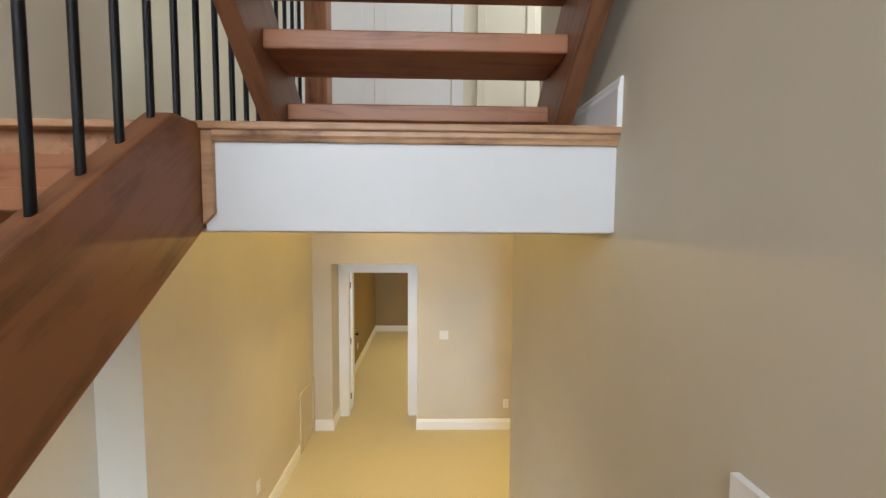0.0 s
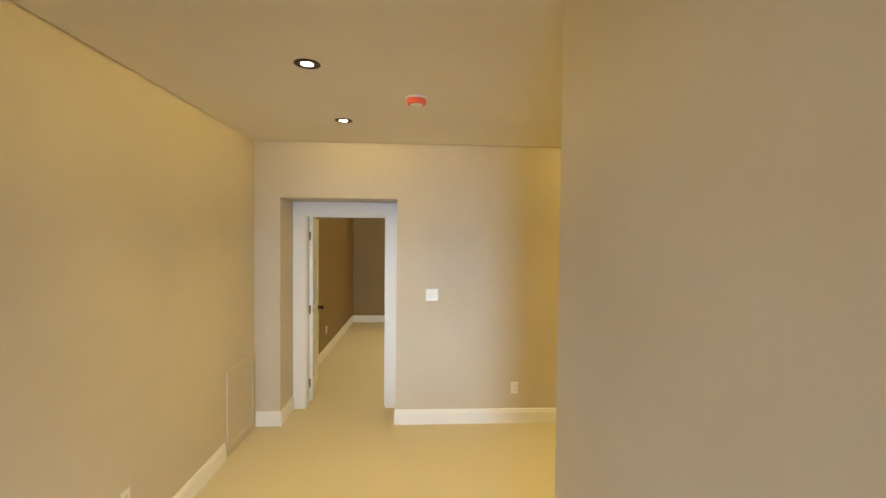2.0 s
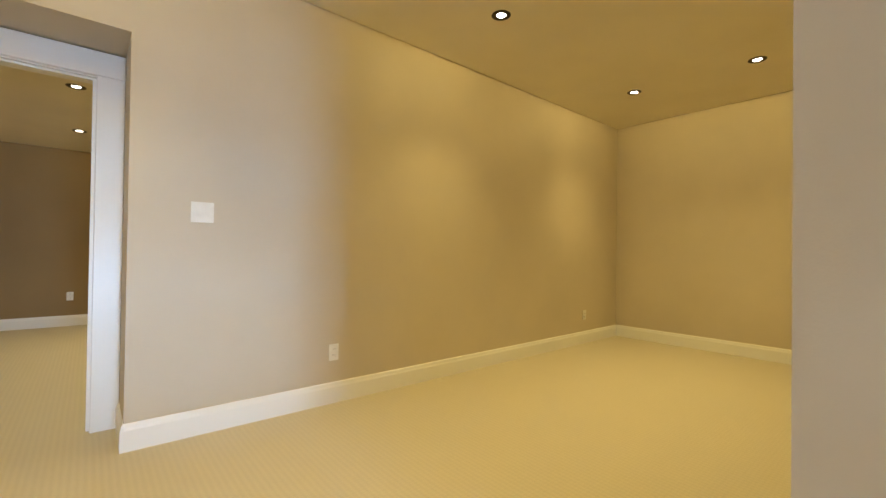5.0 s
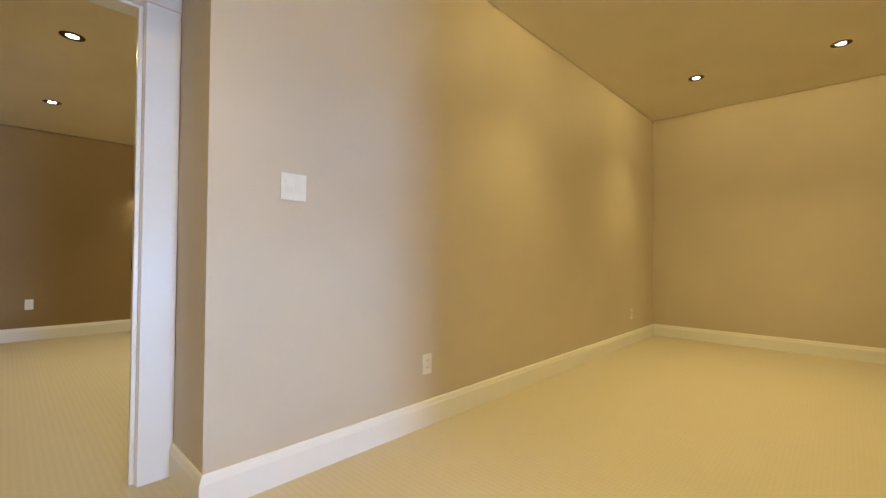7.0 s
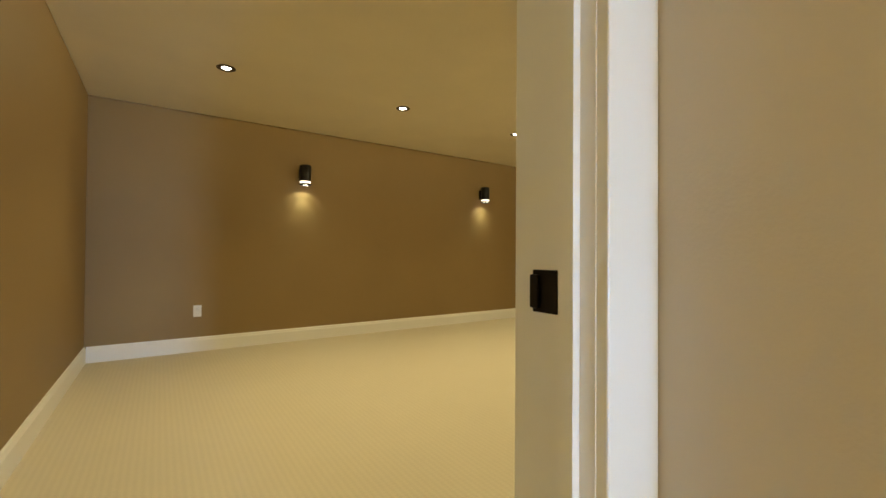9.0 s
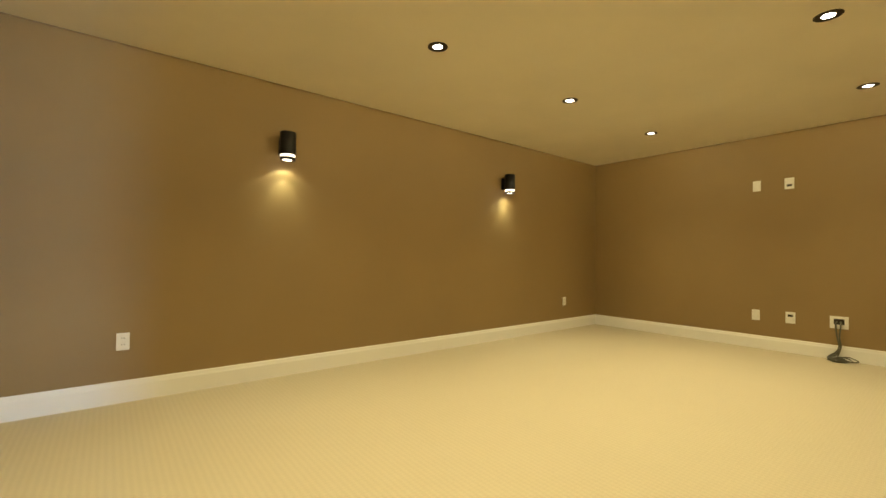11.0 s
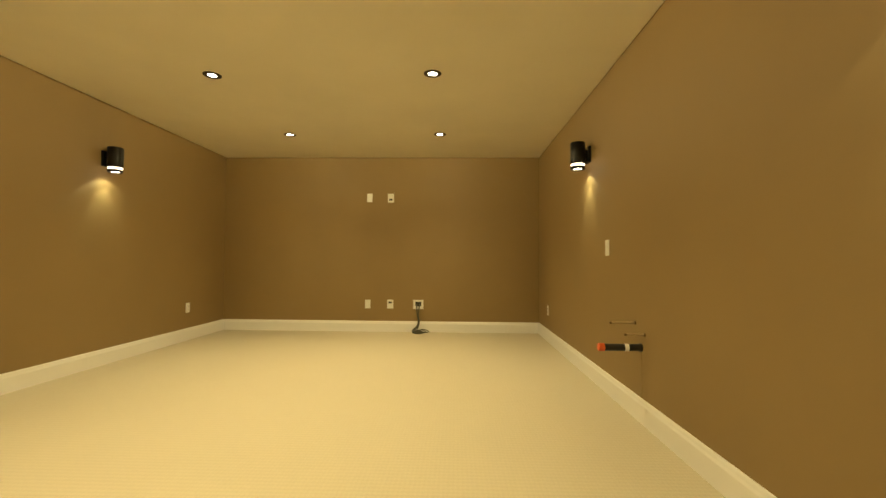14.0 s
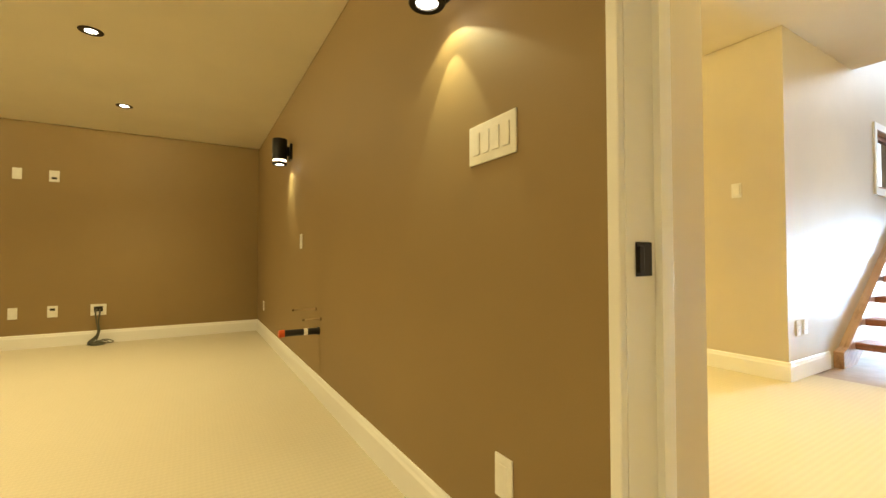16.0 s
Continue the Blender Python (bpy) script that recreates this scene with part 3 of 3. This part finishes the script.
o = plate(on_wall(0.829, YD, 0.353, (0, -1)), 0.072, 0.116, "white electrical outlet low on the hall wall", "outlet", "wall_outlet", socket_parts(), "outlets")
for x, y, z, into in ((4.07, YD, 0.34, (0, -1)), (XL, 3.32, 0.40, (1, 0)), (XR, 2.326, 0.39, (-1, 0)), (XR, 2.19, 0.39, (-1, 0)),
                      (-0.68, TF, 0.405, (0, -1)), (4.223, TF, 0.388, (0, -1)), (4.45, TN, 0.376, (0, 1)),
                      (TL, 7.49, 0.40, (1, 0))):
    tagged(copy_thing(o, on_wall(x, y, z, into)), "white electrical outlet on a painted wall")
for x, y, z, into in ((-0.094, TN, 0.333, (0, 1)), (TR, 7.984, 0.374, (-1, 0)), (TR, 7.973, 1.838, (-1, 0))):
    plate(on_wall(x, y, z, into), 0.074, 0.118, "blank white cover plate on the brown wall", "wall plate", "blank_plate",
          [("insert", (-0.017, 0.017, 0.005, 0.0075, -0.034, 0.034), M_PLATE), ("screw", (-0.003, 0.003, 0.0055, 0.0068, 0.046, 0.052), M_PLATE), ("screw", (-0.003, 0.003, 0.0055, 0.0068, -0.052, -0.046), M_PLATE)], "blank plates")
plate(on_wall(0.0, YD, 1.277, (0, -1)), 0.118, 0.118, "white double rocker switch beside the doorway", "light switch", "light_switch", rockers(2))
plate(on_wall(-0.046, TN, 1.280, (0, 1)), 0.220, 0.120, "white four-gang rocker switch on the brown wall", "light switch", "light_switch", rockers(4))
plate(on_wall(2.434, TN, 1.077, (0, 1)), 0.072, 0.118, "white single rocker switch on the brown wall", "light switch", "light_switch", rockers(1))
plate(on_wall(0.72, YC, 1.50, (0, 1)), 0.075, 0.12, "white thermostat plate on the beige wall", "thermostat", "thermostat", [("cover", (-0.028, 0.028, 0.005, 0.018, -0.04, 0.04), M_PLATE)])
for y, z, dz in ((7.680, 1.835, -0.022), (7.674, 0.377, 0.022)):
    plate(on_wall(TR, y, z, (-1, 0)), 0.085, 0.122, "white media plate with a dark cable slot", "wall plate", "media_plate", [("cable_slot", (-0.022, 0.022, 0.0055, 0.0075, dz - 0.012, dz + 0.012), M_DARK)])

cab = plate(on_wall(TR, 7.288, 0.375, (-1, 0)), 0.140, 0.125, "white wide media plate with open cable hole", "wall plate", "media_plate", [("cable_hole", (-0.040, 0.040, 0.0055, 0.0075, -0.02, 0.036), M_DARK)])
bundle = thing("cable_bundle", pose(TR, 7.288, 0), "loose grey cables hanging from the wall to the carpet", "cable")
for k in range(5):
    rnd = random.Random(k)
    o1, o2 = rnd.uniform(-0.02, 0.02), rnd.uniform(-0.04, 0.04)
    pts = [(-0.004, o1, 0.385), (-0.035, o1 * 1.3, 0.365 - 0.01 * k), (-0.045, o1 * 0.6, 0.24), (-0.05, o1 * 0.5 - 0.01, 0.12), (-0.06, o2 * 0.5, 0.06 + 0.012 * k), (-0.085, o2 + 0.03, 0.028 + 0.006 * k), (-0.15, o2 + 0.02, 0.008 + 0.009 * k), (-0.17, o2 - 0.07 - 0.012 * k, 0.008 + 0.005 * k), (-0.11, o2 - 0.10, 0.012 + 0.007 * k), (-0.08, o2 - 0.02, 0.016 + 0.008 * k), (-0.13, o2 + 0.035, 0.008)]
    part("cable", tube(pts, 0.0055, 3), M_CABLE, bundle)

# ---- plumbing left for a sink ----
drain = thing("drain_pipe", pose(1.875, TN, 0.45), "black drain pipe with orange cap standing out of the wall", "pipe")
part("pipe", lathe([(0.0, 0.0), (0.022, 0.0), (0.022, 0.225), (0.0, 0.225)], 24, "y"), M_ABS, drain, "", True)
part("collar", lathe([(0.026, 0.0005), (0.026, 0.014), (0.0221, 0.016)], 24, "y"), M_ABS, drain, "", True)
part("cap", lathe([(0.0, 0.262), (0.020, 0.262), (0.0245, 0.256), (0.0245, 0.226), (0.0, 0.226)], 24, "y"), M_ORANGE, drain, "orange plastic test cap", True)
part("label_band", lathe([(0.0224, 0.08), (0.0226, 0.10), (0.0224, 0.105)], 24, "y"), M_PLATE, drain, "white printed mark", True)
for x, z, l in ((1.96, 0.588, 0.155), (1.83, 0.535, 0.115)):
    sp = thing("supply_pipe", pose(x, TN, z), "thin pale plastic supply pipe with dark end cap", "pipe", "sink supply pipes")
    part("pipe", lathe([(0.0, 0.0), (0.0062, 0.0), (0.0062, l), (0.0, l)], 14, "y"), M_COPPER, sp, "", True)
    part("cap", lathe([(0.0, l + 0.008), (0.007, l + 0.006), (0.0075, l - 0.006), (0.0, l - 0.006)], 14, "y"), M_BRASS, sp, "dark brass end cap", True)
    part("escutcheon", lathe([(0.013, 0.0), (0.012, 0.005), (0.0065, 0.006)], 14, "y"), M_BRASS, sp, "", True)

structure("wall_crack", boxes((1.8735, 1.8765, TN, TN + 0.0012, 0.15, 0.43)), M_BROWN, "hairline drywall seam below the drain pipe", "wall seam")

# ---- stairs ----
RISE, RUN = 0.19, 0.275


def tread_mesh(x0, x1, depth, th):
    return boxes((x0, x1, -depth, 0.0, -th, 0.0), bevel=0.006)


# lower flight, going up away from the hall
low = thing("lower_stairs", pose(0, 0, 0), "stained wooden open-riser stairs against the greige wall", "stairs")
tm = mesh("tread", tread_mesh(-0.74, 0.315, 0.29, 0.06), M_FIRX)
for i in range(1, 8):
    t_ = new("tread", tm)
    t_.parent = low
    t_.location = (0, 1.35 - RUN * (i - 1), RISE * i)
sl = RISE / RUN
y_top, z_at = -0.56, lambda y, off: (1.35 - y) * sl + RISE + off
for x0, x1 in ((0.315, 0.385), (-0.81, -0.74)):
    poly = [(1.62, -0.01), (1.62, 0.13), (1.50, 0.16), (y_top, z_at(y_top, 0.06)), (y_top, z_at(y_top, -0.26)), (1.30, -0.01)]
    part("stringer", prism(poly, "x", x0, x1, 0.004), M_PALE, low, "pale varnished wooden stringer")
structure("half_landing", boxes((XJ, XR, YB, y_top, 1.34, 1.52)), M_PLY, "wooden half landing of the stairs", "landing")

# left flight, from the half landing up to the upper floor
upl = thing("middle_stairs", pose(0, 0, 0), "stained wooden stairs rising to the upper floor", "stairs")
tm2 = mesh("tread", boxes((XJ + 0.055, -0.905, 0.0, 0.29, -0.055, 0.0), bevel=0.006), M_FIRX)
for j in range(1, 8):
    t_ = new("tread", tm2)
    t_.parent = upl
    t_.location = (0, 0.98 - RUN * (8 - j), 1.52 + RISE * j)
beam = [(-0.62, 1.52), (-0.62, 3.052 - 0.75 * 1.44), (0.82, 3.052), (0.952, 3.052), (0.952, 2.748), (-0.62, 2.748 - 0.69 * 1.572)]
part("stringer", prism([beam[1], beam[2], beam[3], beam[4], beam[5]], "x", -0.905, -0.83, 0.006), M_FIR, upl, "heavy brown stained wooden stringer")
part("stringer", prism([beam[1], beam[2], beam[3], beam[4], beam[5]], "x", XJ, XJ + 0.055, 0.004), M_FIR, upl)
part("riser", boxes((XJ + 0.055, -0.905, 0.955, 0.98, 2.86, 2.962)), M_FIRX, upl)
part("end_trim", prism([(-0.8295, 2.762), (-0.797, 2.795), (-0.797, UF - 0.022), (-0.8295, UF - 0.022)], "y", 0.9395, 0.9605, 0.003), M_OAK, upl, "pale wooden trim strip")

# edge of the upper landing
structure("landing_fascia", boxes((-0.829, XR, 0.961, 0.985, HC + 0.005, UF - 0.052)), M_FASCIA, "white painted fascia under the landing edge", "fascia")
structure("landing_nosing", boxes((XJ, XR, 0.93, 1.10, UF - 0.020, UF + 0.003), bevel=0.005), M_OAK, "pale varnished wooden nosing of the landing", "nosing")
structure("landing_moulding", prism([(0.961, UF - 0.052), (0.950, UF - 0.051), (0.947, UF - 0.042), (0.940, UF - 0.034), (0.940, UF - 0.020), (0.961, UF - 0.020)], "x", -0.797, XR), M_MOULD, "grained wooden moulding under the nosing", "trim")

# guard along the landing
guard = thing("stair_guard", pose(0, 0, 0), "row of slim black metal balusters with a newel post", "railing")
bal = mesh("baluster", lathe([(0, 0), (0.0095, 0), (0.0095, 1.0), (0, 1.0)], 14), M_BLACK, True)
for k in range(-9, 11):
    y = 0.908 + 0.1105 * k
    b = new("baluster", bal)
    b.parent = guard
    b.location = (-0.872, y, 3.052 + min(0.0, 0.75 * (y - 0.82)) - 0.006)
part("newel_post", boxes((-0.88, -0.755, 2.12, 2.245, UF, UF + 1.12), bevel=0.006), M_FIRZ, guard, "square stained newel post")
part("handrail", prism([(-0.10, 3.052 - 0.69 * 0.965 + 1.01), (0.865, 4.06), (2.12, 4.06), (2.12, 4.11), (0.85, 4.11), (-0.10, 3.052 - 0.69 * 0.965 + 1.07)], "x", -0.902, -0.842, 0.006), M_FIR, guard)

# next flight, rising from the landing over the way down
upn = thing("upper_stairs", pose(0, 0, 0), "stained wooden open-riser stairs from the landing upwards", "stairs")
tm3 = mesh("tread", boxes((-0.69, 0.26, 0.0, 0.27, -0.06, 0.0), bevel=0.006), M_FIRX)
for i in range(1, 9):
    t_ = new("tread", tm3)
    t_.parent = upn
    t_.location = (0, 1.26 - 0.21 * (i - 1), 3.03 + 0.168 * i)
s3 = 0.168 / 0.21
for x0, x1 in ((-0.75, -0.69), (0.26, 0.32)):
    yb, z1_ = -0.30, 3.198
    poly = [(1.24, UF + 0.004), (1.56, UF + 0.004), (1.56, UF + 0.09), (yb, z1_ + (1.26 - yb) * s3 + 0.20), (yb, z1_ + (1.26 - yb) * s3 - 0.14)]
    part("stringer", prism(poly, "x", x0, x1, 0.004), M_FIRD, upn)

# ---- upstairs closet doors and cream doorway ----
closet = thing("closet_doors", pose(-0.634, YU, UF), "pair of white panelled closet doors with casing", "closet door")
for s in (-1, 1):
    x0, x1 = (-0.615, -0.003) if s < 0 else (0.003, 0.615)
    d = part("door", boxes((x0, x1, -0.012, 0, 0.01, 2.03)), M_WHITE, closet)
    for z0, z1 in ((0.15, 1.02), (1.20, 1.90)):
        part("field", boxes((x0 + 0.09, x1 - 0.09, -0.018, -0.012, z0, z1), bevel=0.004), M_WHITE, d)
    part("catch", boxes((s * 0.05 - 0.015, s * 0.05 + 0.015, -0.022, -0.012, 1.985, 2.005)), M_BRONZE, d)
    for hz in (0.2, 1.0, 1.85):
        part("hinge", boxes((s * 0.617 - 0.006, s * 0.617 + 0.006, -0.016, -0.004, hz - 0.04, hz + 0.04)), M_BRONZE, d)
part("casing", boxes((-0.715, -0.625, -0.02, 0, 0, 2.04), (0.625, 0.715, -0.02, 0, 0, 2.04), (-0.725, 0.725, -0.024, 0, 2.04, 2.16), bevel=0.003), M_WHITE, closet)
nook = thing("wall_niche", pose(0.43, YU, UF), "cream trimmed wall niche on the upper storey", "niche")
part("frame", boxes((-0.235, -0.165, -0.02, 0, 0, 2.3), (0.165, 0.235, -0.02, 0, 0, 2.3), (-0.165, 0.165, -0.02, 0, 1.73, 1.83), bevel=0.003), M_CREAM, nook)
part("panel", boxes((-0.165, 0.165, -0.010, 0, 1.83, 2.3)), M_OLIVE, nook, "olive upper panel")
part("panel", boxes((-0.165, 0.165, -0.008, 0, 0, 1.73)), M_CREAM, nook)
